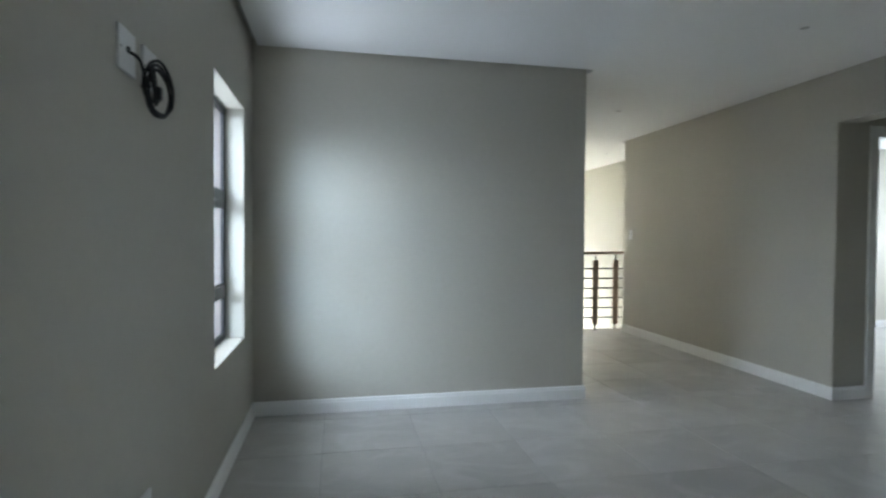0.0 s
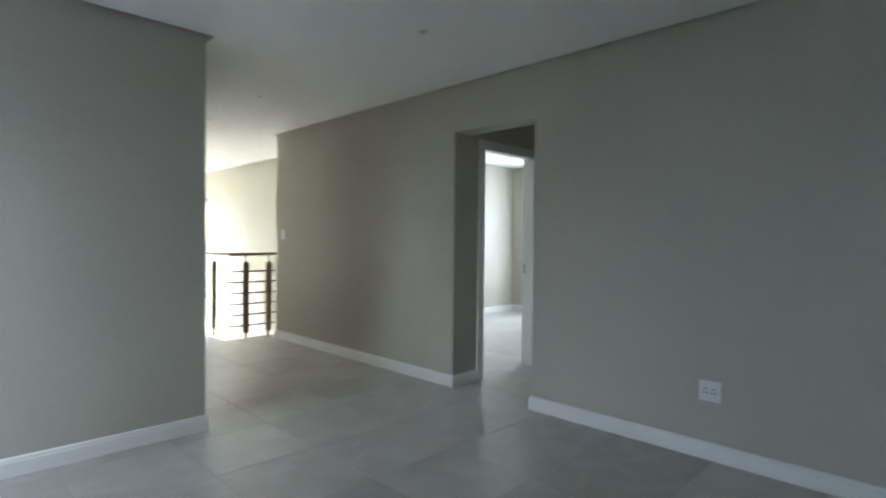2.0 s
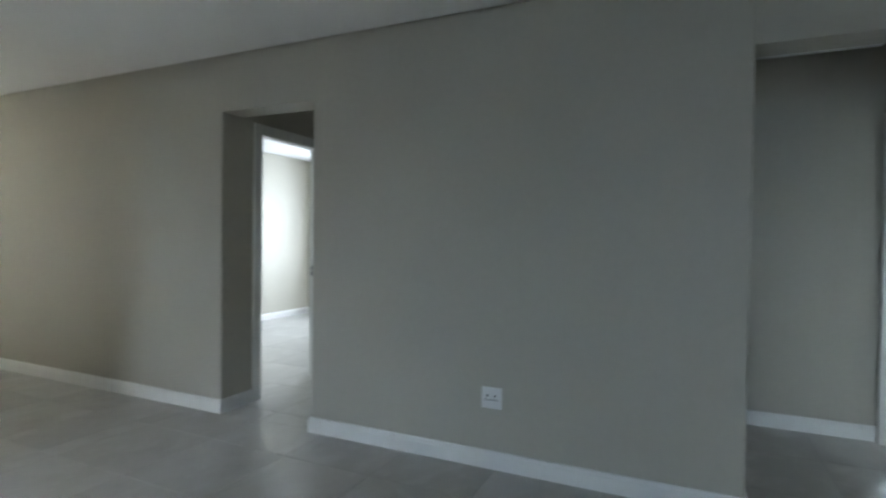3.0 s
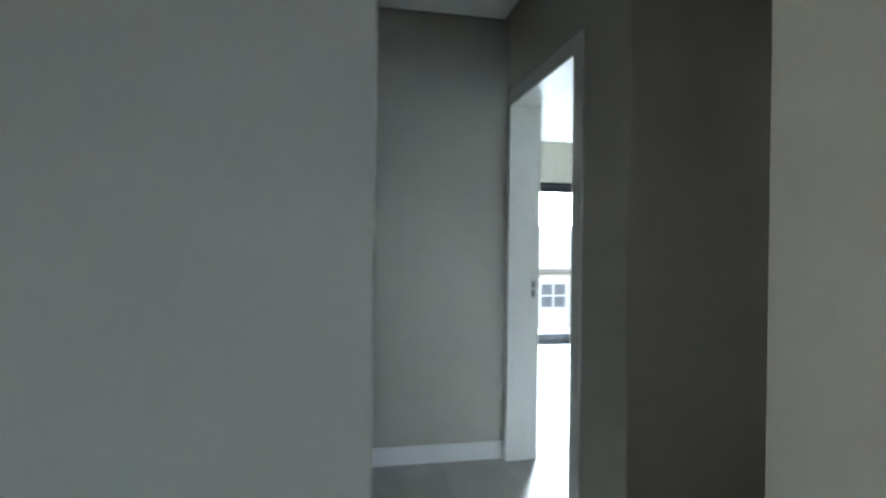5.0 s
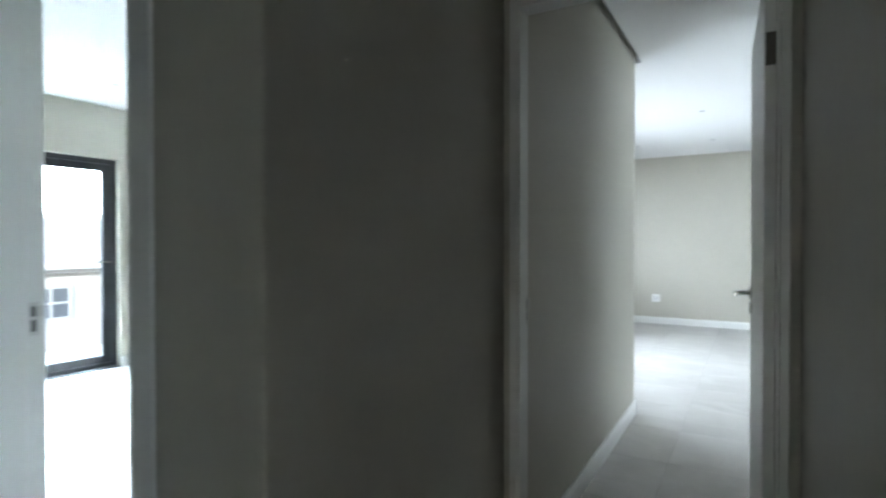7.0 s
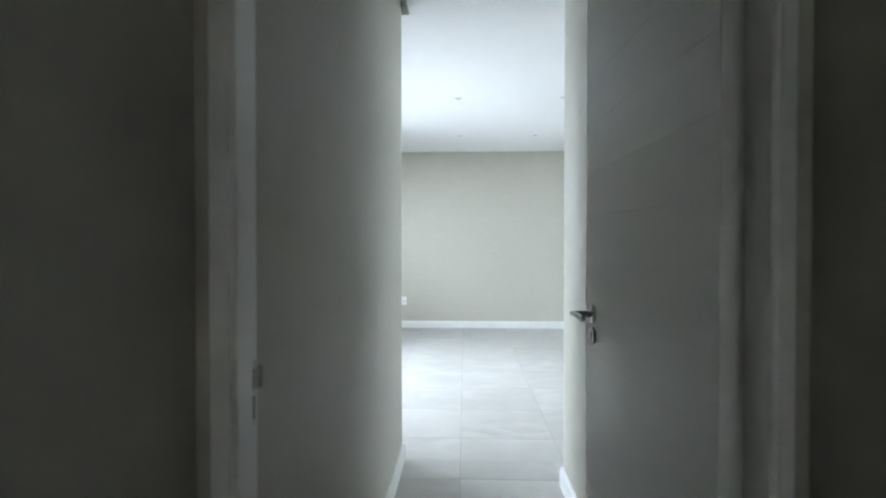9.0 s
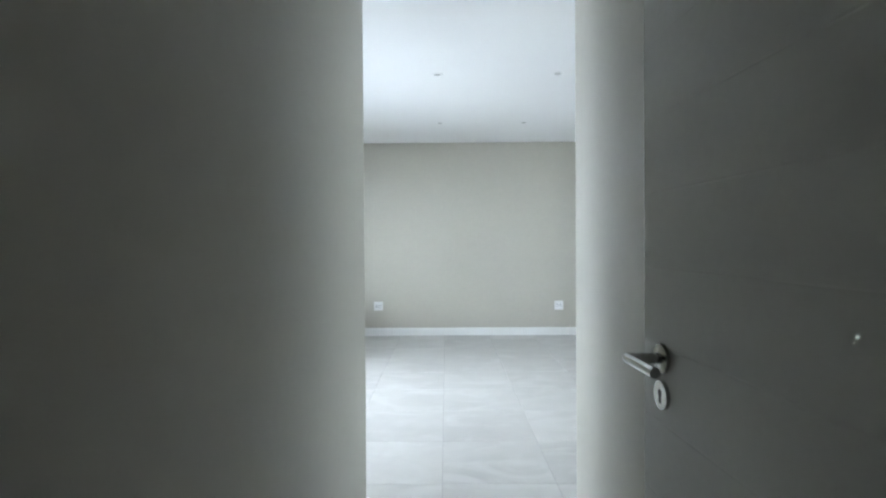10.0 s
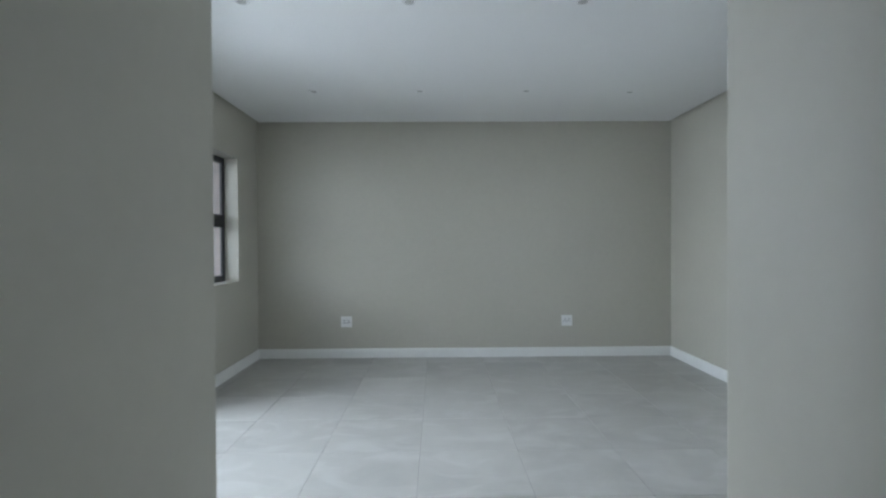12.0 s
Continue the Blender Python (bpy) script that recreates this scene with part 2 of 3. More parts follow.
def wall(name, axis, c0, c1, a0, a1, z0=-0.12, z1=H + 0.06, holes=(), mat=None, label="", bevel=0.0, arris=()):
    """A wall c0..c1 thick along axis, a0..a1 long, with holes (a0, a1, z0, z1) cut through it."""
    A = sorted({a0, a1, *[h[0] for h in holes], *[h[1] for h in holes]})
    Z = sorted({z0, z1, *[h[2] for h in holes], *[h[3] for h in holes]})
    A = [a for a in A if a0 <= a <= a1]
    Z = [z for z in Z if z0 <= z <= z1]

    def solid(i, k):
        if not (0 <= i < len(A) - 1 and 0 <= k < len(Z) - 1):
            return False
        am, zm = (A[i] + A[i + 1]) / 2, (Z[k] + Z[k + 1]) / 2
        return not any(h[0] < am < h[1] and h[2] < zm < h[3] for h in holes)

    bm = bmesh.new()
    cache = {}

    def v(c, a, z):
        key = (c, a, z)
        if key not in cache:
            cache[key] = bm.verts.new((c, a, z) if axis == "x" else (a, c, z))
        return cache[key]

    for i in range(len(A) - 1):
        for k in range(len(Z) - 1):
            if not solid(i, k):
                continue
            p, q, r, s = A[i], A[i + 1], Z[k], Z[k + 1]
            for c in (c0, c1):
                bm.faces.new((v(c, p, r), v(c, q, r), v(c, q, s), v(c, p, s)))
            if not solid(i - 1, k):
                bm.faces.new((v(c0, p, r), v(c1, p, r), v(c1, p, s), v(c0, p, s)))
            if not solid(i + 1, k):
                bm.faces.new((v(c0, q, r), v(c1, q, r), v(c1, q, s), v(c0, q, s)))
            if not solid(i, k - 1):
                bm.faces.new((v(c0, p, r), v(c1, p, r), v(c1, q, r), v(c0, q, r)))
            if not solid(i, k + 1):
                bm.faces.new((v(c0, p, s), v(c1, p, s), v(c1, q, s), v(c0, q, s)))
    bmesh.ops.recalc_face_normals(bm, faces=bm.faces)
    bmesh.ops.dissolve_limit(bm, angle_limit=radians(1), verts=bm.verts, edges=bm.edges)
    # worn, slightly rounded corners
    es = [e for e in bm.edges if e.calc_face_angle(0.0) > radians(45) and any(abs(v.co.x - p[0]) + abs(v.co.y - p[1]) < 1e-4 and abs(e.other_vert(v).co.x - p[0]) + abs(e.other_vert(v).co.y - p[1]) < 1e-4
                                     for v in e.verts[:1] for p in arris)]
    if es:
        bmesh.ops.bevel(bm, geom=es, offset=0.008, segments=3, affect="EDGES", profile=0.5)
    return structure(name, bm, mat or PAINT, label or "smooth greige painted plaster wall", "wall", bevel)


# ---- walls ----
E_ = 0.25
D1A, D1B, HF1 = 0.305, 1.225, 2.155     # first doorway
WIN1 = (-1.168, -0.332, 0.615, 2.05)      # lounge window
WIN1B = (-3.97, -3.13, 0.615, 2.05)      # lounge, second window
WIN2 = (-12.10, -11.05, 0.885, 2.083)       # bedroom window
WIN3 = (-11.45, -8.75, 0.90, 2.05)          # bedroom, other side; unseen opening, added to let light in
WIN3E = (-10.6, -8.8, 0.03, 2.085)         # bedroom, glazed door
PATIO = (-6.90, -5.88, 0.0, 2.085)        # glazed balcony door
WIN4 = (0.1, 1.6, 0.9, 2.05)              # small bedroom window
CW = (-1.7, VX, -0.45, 2.05)            # stair well corner window
CWS = (7.36, VY + E_, -0.45, 2.05)

wall("wall_west", "x", XL - E_, XL, YR - 0.2, 0.2, holes=[WIN1, WIN1B], bevel=0.005, label="greige plaster wall with a tall window")
wall("wall_lounge_far", "y", 0.0, 0.2, XL, XW, label="greige plaster wall lit by the window beside it", arris=[(XW, 0.0)])
wall("wall_landing_west", "x", XW - 0.2, XW, 0.2, VY, z0=LOW)
wall("wall_long", "x", 0.0, WT, Y2A, YE, holes=[(Y1B, Y1A, -0.12, HEAD1)], arris=[(0.0, Y1A), (0.0, Y1B), (0.0, Y2A), (0.0, YE)],
     label="long greige plaster wall with an opening, a switch and a socket")
wall("wall_header_2", "x", 0.0, WT, YR - 0.0, Y2A, z0=HEAD2, label="greige plaster lintel over an opening")
wall("wall_header_3", "y", YR - 0.2, YR, XQ, WT, z0=HEAD2, label="greige plaster lintel over an opening")
wall("wall_lounge_rear", "y", YR - 0.2, YR, XL, XQ - 0.2)
# first lobby and the small bedroom
wall("wall_lobby_door", "y", Y1A, Y1A + 0.13, WT, RX1 + 0.2, holes=[(D1A, D1B, -0.12, HF1)], label="greige plaster wall with a doorway")
wall("wall_lobby_end", "x", 1.50, 1.62, Y1B - 0.12, Y1A)
wall("wall_lobby_near", "y", Y1B - 0.12, Y1B, WT, 1.50)
wall("wall_small_room_far", "y", RY1, RY1 + 0.2, WT, RX1)
wall("wall_small_room_side", "x", RX1, RX1 + 0.2, Y1A + 0.13, RY1 + 0.2, holes=[WIN4])
# stair well
wall("wall_stair_return", "y", RY1 + 0.2, YE, WT, VX, z0=LOW)
wall("wall_stair_side", "x", VX, VX + E_, RY1 + 0.2, VY + E_, z0=LOW, holes=[CWS], label="tall cream-lit plaster wall beside the stair well")
wall("wall_stair_end", "y", VY, VY + E_, XW - 0.2, VX, z0=LOW, holes=[CW], label="end wall of the stair well with a corner window")
# second lobby
wall("wall_lobby_side", "y", Y2A, Y2A + 0.15, WT, XB)
wall("wall_lobby_back", "x", XB, XB + 0.15, YA, Y2A + 0.15)
wall("wall_balcony_room_door", "y", YA - TB, YA, XC, PX, holes=[(0.532, 1.494, -0.12, HF)], arris=[(XC, YA)], label="greige plaster wall with a doorway")
wall("wall_lobby_pier", "x", XC, XC + 0.2, YB, YA - TB, label="dim greige plaster pier between two doorways")
wall("wall_bedroom_door", "y", YB - 0.09, YB, XQ, XC + 0.2, holes=[(XQ + 0.026, 0.159, -0.12, HF)], label="greige plaster wall with a doorway")
wall("wall_lobby_west", "x", XQ - 0.2, XQ, YQ, YR, arris=[(XQ, YR), (XQ, YQ)])
wall("wall_passage_east", "x", XP, XC + 0.2, YP, YB - 0.09, arris=[(XP, YP)])
# balcony room
wall("wall_balcony_room_outer", "x", PX, PX + E_, YP, YA, holes=[(PATIO[0], PATIO[1], -0.02, PATIO[3])], label="greige plaster wall with a glazed balcony door")
wall("wall_bedroom_near_east", "y", YP, YP + 0.2, XC + 0.2, PX)
# bedroom
wall("wall_bedroom_near_west", "y", YQ, YQ + 0.2, BR, XQ - 0.2)
wall("wall_bedroom_far", "y", YF - E_, YF, BR - E_, BL + E_, label="greige plaster wall with two wall sockets")
wall("wall_bedroom_east", "x", BL, BL + E_, YF, YP, holes=[WIN2, WIN3E], bevel=0.005, label="greige plaster wall with a window")
wall("wall_bedroom_west", "x", BR - E_, BR, YF, YQ + 0.2, holes=[WIN3], label="greige plaster wall with a window")


# ---- ceilings, with a recessed shadow gap along the walls ----
def ceiling(name, outline, z=H, label="flat white painted ceiling board with a shadow gap"):
    bm = bmesh.new()
    f = bm.faces.new([bm.verts.new((x, y, z)) for x, y in outline])
    up = bmesh.ops.extrude_face_region(bm, geom=[f])
    bmesh.ops.translate(bm, vec=(0, 0, H + 0.055 - z), verts=[v for v in up["geom"] if isinstance(v, bmesh.types.BMVert)])
    return structure(name, bm, CEIL, label, "ceiling")


def rect(x0, x1, y0, y1):
    return [(x0 + g, y0 + g), (x1 - g, y0 + g), (x1 - g, y1 - g), (x0 + g, y1 - g)]


g = 0.040
ceiling("ceiling_lounge", [(XL + g, YR + g), (-g, YR + g), (-g, YE + g), (VX - g, YE + g), (VX - g, VY - g), (XW + g, VY - g), (XW + g, -g), (XL + g, -g)])
ceiling("ceiling_lobby_1", rect(WT, 1.50, Y1B, Y1A))
ceiling("ceiling_small_room", rect(WT, RX1, Y1A + 0.13, RY1))
ceiling("ceiling_lobby_2", [(XQ + g, YB + g), (XC - g, YB + g), (XC - g, YA + g), (XB - g, YA + g), (XB - g, Y2A - g), (WT + g, Y2A - g), (WT + g, YR - 0.2 - g), (XQ + g, YR - 0.2 - g)])
ceiling("ceiling_bedroom", [(BR + g, YF + g), (BL - g, YF + g), (BL - g, YP - g), (XP - g, YP - g), (XP - g, YB - 0.09 - g), (XQ + g, YB - 0.09 - g), (XQ + g, YQ - g), (BR + g, YQ - g)])
ceiling("ceiling_balcony_room", rect(XC + 0.2, PX, YP + 0.2, YA - TB), H + 0.035)
roof_bm = boxes((XL - 0.5, PX + 0.6, YF - 0.6, VY + 0.6, H + 0.06, H + 0.26))
structure("ceiling_slab", roof_bm, CONC, "concrete roof slab over the whole floor", "roof")


# ---- floor bed and tiles ----
FLOORS = [  # x0, x1, y0, y1, tile grid
    (XL, 0.02, YR, 0.0, 0), (XW, 0.02, 0.0, YE, 0), (XW, VX, YE, RY + 0.07, 0), (XW, RX - 0.07, RY + 0.07, VY, 0),
    (0.02, 1.50, Y1B, Y1A, 0), (D1A, D1B, Y1A, Y1A + 0.13, 0), (WT, RX1, Y1A + 0.13, RY1, 0),
    (0.02, XB, YA, Y2A, 1), (XQ, 0.02, YA, YR, 1), (XQ, XC, YB, YA, 1), (0.532, 1.494, YA - TB, YA, 1),
    (XC + 0.2, PX, YP + 0.2, YA - TB, 1), (XQ, XP, YP, YB, 1), (BR, XQ, YP, YQ, 1), (BR, BL, YF, YP, 1),
]
bed = structure("floor", boxes(*[(f[0], f[1], f[2], f[3], -0.12, -0.0025) for f in FLOORS]), GROUT,
                "floor of large grey cement-look porcelain tiles", "floor")
slab = structure("floor_slab", boxes((XL - E_, XW - 0.2, YR - 0.2, 0.2, -0.35, -0.12), (XW - 0.2, RX - 0.07, YR - 0.2, VY + E_, -0.35, -0.12),
                                     (RX - 0.07, WT, YR - 0.2, RY + 0.07, -0.35, -0.12), (WT, PX + E_, Y1B - 0.2, RY1 + 0.2, -0.35, -0.12),
                                     (WT, VX, RY1 + 0.2, RY + 0.07, -0.35, -0.12),
                                     (XQ - 0.2, PX + E_, YP, Y2A + 0.15, -0.35, -0.12), (BR - E_, BL + E_, YF - E_, YP, -0.35, -0.12),
                                     (BR - E_, XQ - 0.2, YP, YQ + 0.2, -0.35, -0.12)), CONC,
                 "concrete floor slab under the tiles", "floor slab")
structure("floor_below", boxes((XW, VX, YE, VY, LOW - 0.1, LOW)), CONC, "pale floor at the foot of the stair well", "floor")


# ---- skirting ----
def baseboard(points, label="white painted skirting board along the wall"):
    """Skirting along a wall line; the room lies to the left of the way along it."""
    prof = [(0.0, 0.0), (0.016, 0.0), (0.016, 0.074), (0.013, 0.080), (0.0125, 0.090), (0.010, 0.096), (0.006, 0.100), (0.0, 0.100)]
    pts = [Vector((p[0], p[1])) for p in points]
    bm = bmesh.new()
    rings = []
    for i, p in enumerate(pts):
        d0 = (p - pts[i - 1]).normalized() if i else None
        d1 = (pts[i + 1] - p).normalized() if i < len(pts) - 1 else None
        n0 = Vector((-d0.y, d0.x)) if d0 else None
        n1 = Vector((-d1.y, d1.x)) if d1 else None
        if n0 is None:
            m = n1
        elif n1 is None:
            m = n0
        else:
            m = (n0 + n1) / (1 + n0.dot(n1))
        rings.append([bm.verts.new((p.x + m.x * o, p.y + m.y * o, z)) for o, z in prof])
    for a, b in zip(rings, rings[1:]):
        for k in range(len(prof) - 1):
            bm.faces.new((a[k], b[k], b[k + 1], a[k + 1]))
    bm.faces.new(rings[0])
    bm.faces.new(rings[-1])
    return structure("baseboard", bm, WHITE, label, "baseboard")


baseboard([(XB, YA), (XB, Y2A), (0, Y2A), (0, Y1B), (1.50, Y1B), (1.50, Y1A), (D1B, Y1A)])
baseboard([(D1A, Y1A), (0, Y1A), (0, YE), (VX, YE), (VX, RY + 0.06)])
baseboard([(RX - 0.1, VY), (XW, VY), (XW, 0), (XL, 0), (XL, YR), (XQ, YR), (XQ, YB)])
baseboard([(XC, YB), (XC, YA), (0.532, YA)])
baseboard([(XQ, YB - 0.10), (XQ, YQ), (BR, YQ), (BR, YF), (BL, YF), (BL, WIN3E[0])])
baseboard([(BL, WIN3E[1]), (BL, YP), (XP, YP), (XP, YB - 0.10)])
baseboard([(PX, PATIO[1]), (PX, YA - TB), (1.50, YA - TB)])
baseboard([(0.53, YA - TB), (XC + 0.2, YA - TB), (XC + 0.2, YP + 0.2), (PX, YP + 0.2), (PX, PATIO[0])])
baseboard([(D1B, Y1A + 0.13), (RX1, Y1A + 0.13), (RX1, RY1), (WT, RY1), (WT, Y1A + 0.13), (D1A, Y1A + 0.13)])


# ---- doors ----
def strike_plate(parent, x, y, z, s):
    """A lock keep on a jamb whose face is at x and looks along s, with a curved lip past its edge."""
    def span(u, w):
        return tuple(sorted((x + s * u, x + s * w)))

    keep = part("strike_plate", round_box(*span(0.0, 0.002), y - 0.017, y + 0.013, z - 0.055, z + 0.055, 0.0008, 1), SATIN, parent, "small satin steel lock keep")
    part("latch_hole", boxes((*span(0.002, 0.0026), y - 0.009, y + 0.007, z + 0.008, z + 0.042)), RECESS, keep)
    part("bolt_hole", boxes((*span(0.002, 0.0026), y - 0.009, y + 0.007, z - 0.042, z - 0.004)), RECESS, keep)
    bm = bmesh.new()
    ring = [(0.002, -0.017), (0.004, -0.024), (0.008, -0.029), (0.006, -0.030), (0.002, -0.025), (0.0, -0.017)]
    a, b = [[bm.verts.new((x + s * u, y + v, z + h)) for u, v in ring] for h in (0.006, 0.044)]
    for k in range(len(ring)):
        n = (k + 1) % len(ring)
        bm.faces.new((a[k], a[n], b[n], b[k]))
    bm.faces.new(a)
    bm.faces.new(b)
    part("lip", bm, SATIN, keep)
    return keep


def door_frame(name, x0, x1, ya, yb, stop_a, stop_b, label, fw=0.050, top=HF, fw0=0.0, head=0.0):
    """A pressed steel frame round an opening x0..x1 in a wall ya..yb; the stop lies between stop_a and stop_b."""
    e = new(name)
    e.location = (x0, ya, 0)
    bpy.context.view_layer.update()
    tagged(e, label, "door", kind="structure")
    pr = 0.010

    def piece(n, *bs):
        bm = boxes(*bs)
        ob = soften(part(n, bm, FRAME, e), 0.004, 3)
        ob.matrix_parent_inverse = e.matrix_world.inverted()
        return ob

    f0, fh = fw0 or fw, head or fw
    lo = min(ya, yb) - pr
    hi = max(ya, yb) + pr
    s0, s1 = min(stop_a, stop_b), max(stop_a, stop_b)
    piece("jamb", (x0, x0 + f0 - 0.012, lo, hi, 0, top), (x0 + f0 - 0.012, x0 + f0, s0, s1, 0, top - fh))
    piece("jamb", (x1 - fw + 0.012, x1, lo, hi, 0, top), (x1 - fw, x1 - fw + 0.012, s0, s1, 0, top - fh))
    piece("head", (x0 + f0 - 0.012, x1 - fw + 0.012, lo, hi, top - fh + 0.012, top), (x0 + f0 - 0.012, x1 - fw + 0.012, s0, s1, top - fh, top - fh + 0.012))
    return e


def fix(ob, parent):
    """Keeps a part where it was built when its thing has an origin of its own."""
    for o in (ob,):
        o.matrix_parent_inverse = parent.matrix_world.inverted()
    return ob


d1 = door_frame("door_1", D1A, D1B, Y1A, Y1A + 0.13, Y1A - 0.01, Y1A + 0.085, "white steel door frame, standing open onto a bright bedroom", fw=0.085, top=HF1)
fix(strike_plate(d1, D1B - 0.073, Y1A + 0.112, 0.97, -1), d1)
d2 = door_frame("door_2", 0.532, 1.494, YA, YA - TB, YA + 0.01, YA - 0.125, "white steel door frame, standing open onto a balcony room", fw=0.048, fw0=0.088, head=0.083)
fix(strike_plate(d2, 1.494 - 0.036, YA - 0.147, 0.995, -1), d2)
d3 = door_frame("door_3", XQ + 0.026, 0.159, YB, YB - 0.09, YB + 0.01, YB - 0.052, "white bedroom door, open, with grooved leaf and steel lever", fw=0.043, fw0=0.036, head=0.036)
fix(strike_plate(d3, 0.159 - 0.031, YB - 0.072, 0.992, -1), d3)


def door_leaf(parent, hinge, width, swing, label):
    """A leaf with level grooves on both faces, hinged at hinge = (x, y); swing: degrees from the +x way."""
    t, z0, z1, step = 0.040, 0.008, HF - 0.058, 0.135
    zs = [z0]
    z = z0 + 0.10
    while z < z1 - 0.06:
        zs += [z - 0.003, z, z + 0.003]
        z += step
    zs.append(z1)
    bm = bmesh.new()
    sides = []
    for s in (0, 1):
        for xx in (0.0, width):
            col = []
            for i, zz in enumerate(zs):
                groove = 0.0007 if (0 < i < len(zs) - 1 and (i - 1) % 3 == 1) else 0.0
                col.append(bm.verts.new((xx, groove if s == 0 else t - groove, zz)))
            sides.append(col)
    a, b, c, d = sides
    for i in range(len(zs) - 1):
        bm.faces.new((a[i], b[i], b[i + 1], a[i + 1]))
        bm.faces.new((c[i], c[i + 1], d[i + 1], d[i]))
        bm.faces.new((b[i], d[i], d[i + 1], b[i + 1]))
        bm.faces.new((a[i], a[i + 1], c[i + 1], c[i]))
    bm.faces.new((a[0], c[0], d[0], b[0]))
    bm.faces.new((a[-1], b[-1], d[-1], c[-1]))
    leaf = part("leaf", bm, DOOR, parent, label)
    leaf.matrix_parent_inverse = parent.matrix_world.inverted()
    leaf.matrix_basis = pose(hinge[0], hinge[1], 0, 0, 0, swing)
    zh = 1.034
    for f, y, s in ((0, 0.0, -1), (1, t, 1)):
        bm = bmesh.new()
        rod(bm, (width - 0.078, y, zh), (width - 0.078, y + s * 0.008, zh), 0.026, 28)
        bmesh.ops.bevel(bm, geom=[e for e in bm.edges if e.calc_length() < 0.01 and abs(e.verts[0].co.y - e.verts[1].co.y) < 1e-5], offset=0.0012, segments=1, affect="EDGES")
        rose = part("handle_rose", bm, STEEL, leaf, "round brushed steel rose", True)
        bm = bmesh.new()
        rod(bm, (width - 0.078, y, zh - 0.064), (width - 0.078, y + s * 0.007, zh - 0.064), 0.0245, 28)
        esc = part("keyhole_escutcheon", bm, STEEL, leaf, "round brushed steel keyhole plate")
        bm = bmesh.new()
        rod(bm, (width - 0.078, y + s * 0.0071, zh - 0.060), (width - 0.078, y + s * 0.0076, zh - 0.060), 0.006, 14)
        add_box(bm, width - 0.081, width - 0.075, min(y + s * 0.0071, y + s * 0.0076), max(y + s * 0.0071, y + s * 0.0076), zh - 0.078, zh - 0.060)
        part("keyhole", bm, SLOT, leaf)
        bm = bmesh.new()
        rod(bm, (width - 0.078, y + s * 0.006, zh), (width - 0.078, y + s * 0.060, zh), 0.0095, 18)
        rod(bm, (width - 0.070, y + s * 0.060, zh), (width - 0.180, y + s * 0.060, zh), 0.0090, 18)
        part("lever", bm, STEEL, leaf, "straight round brushed steel lever", True).modifiers.new("split", "EDGE_SPLIT").split_angle = radians(40)
    for hz in (0.22, 1.835):
        bm = boxes((-0.0015, 0.0, 0.003, t - 0.003, hz - 0.05, hz + 0.05))
        rod(bm, (-0.004, -0.004, hz - 0.05), (-0.004, -0.004, hz + 0.05), 0.006, 10)
        part("hinge", bm, DARKSTEEL, leaf, "dull steel butt hinge")
    return leaf


LEAF_W = 0.785
door_leaf(d3, (XQ + 0.051, YB - 0.086), LEAF_W, -87.4, "white painted leaf with level grooves")


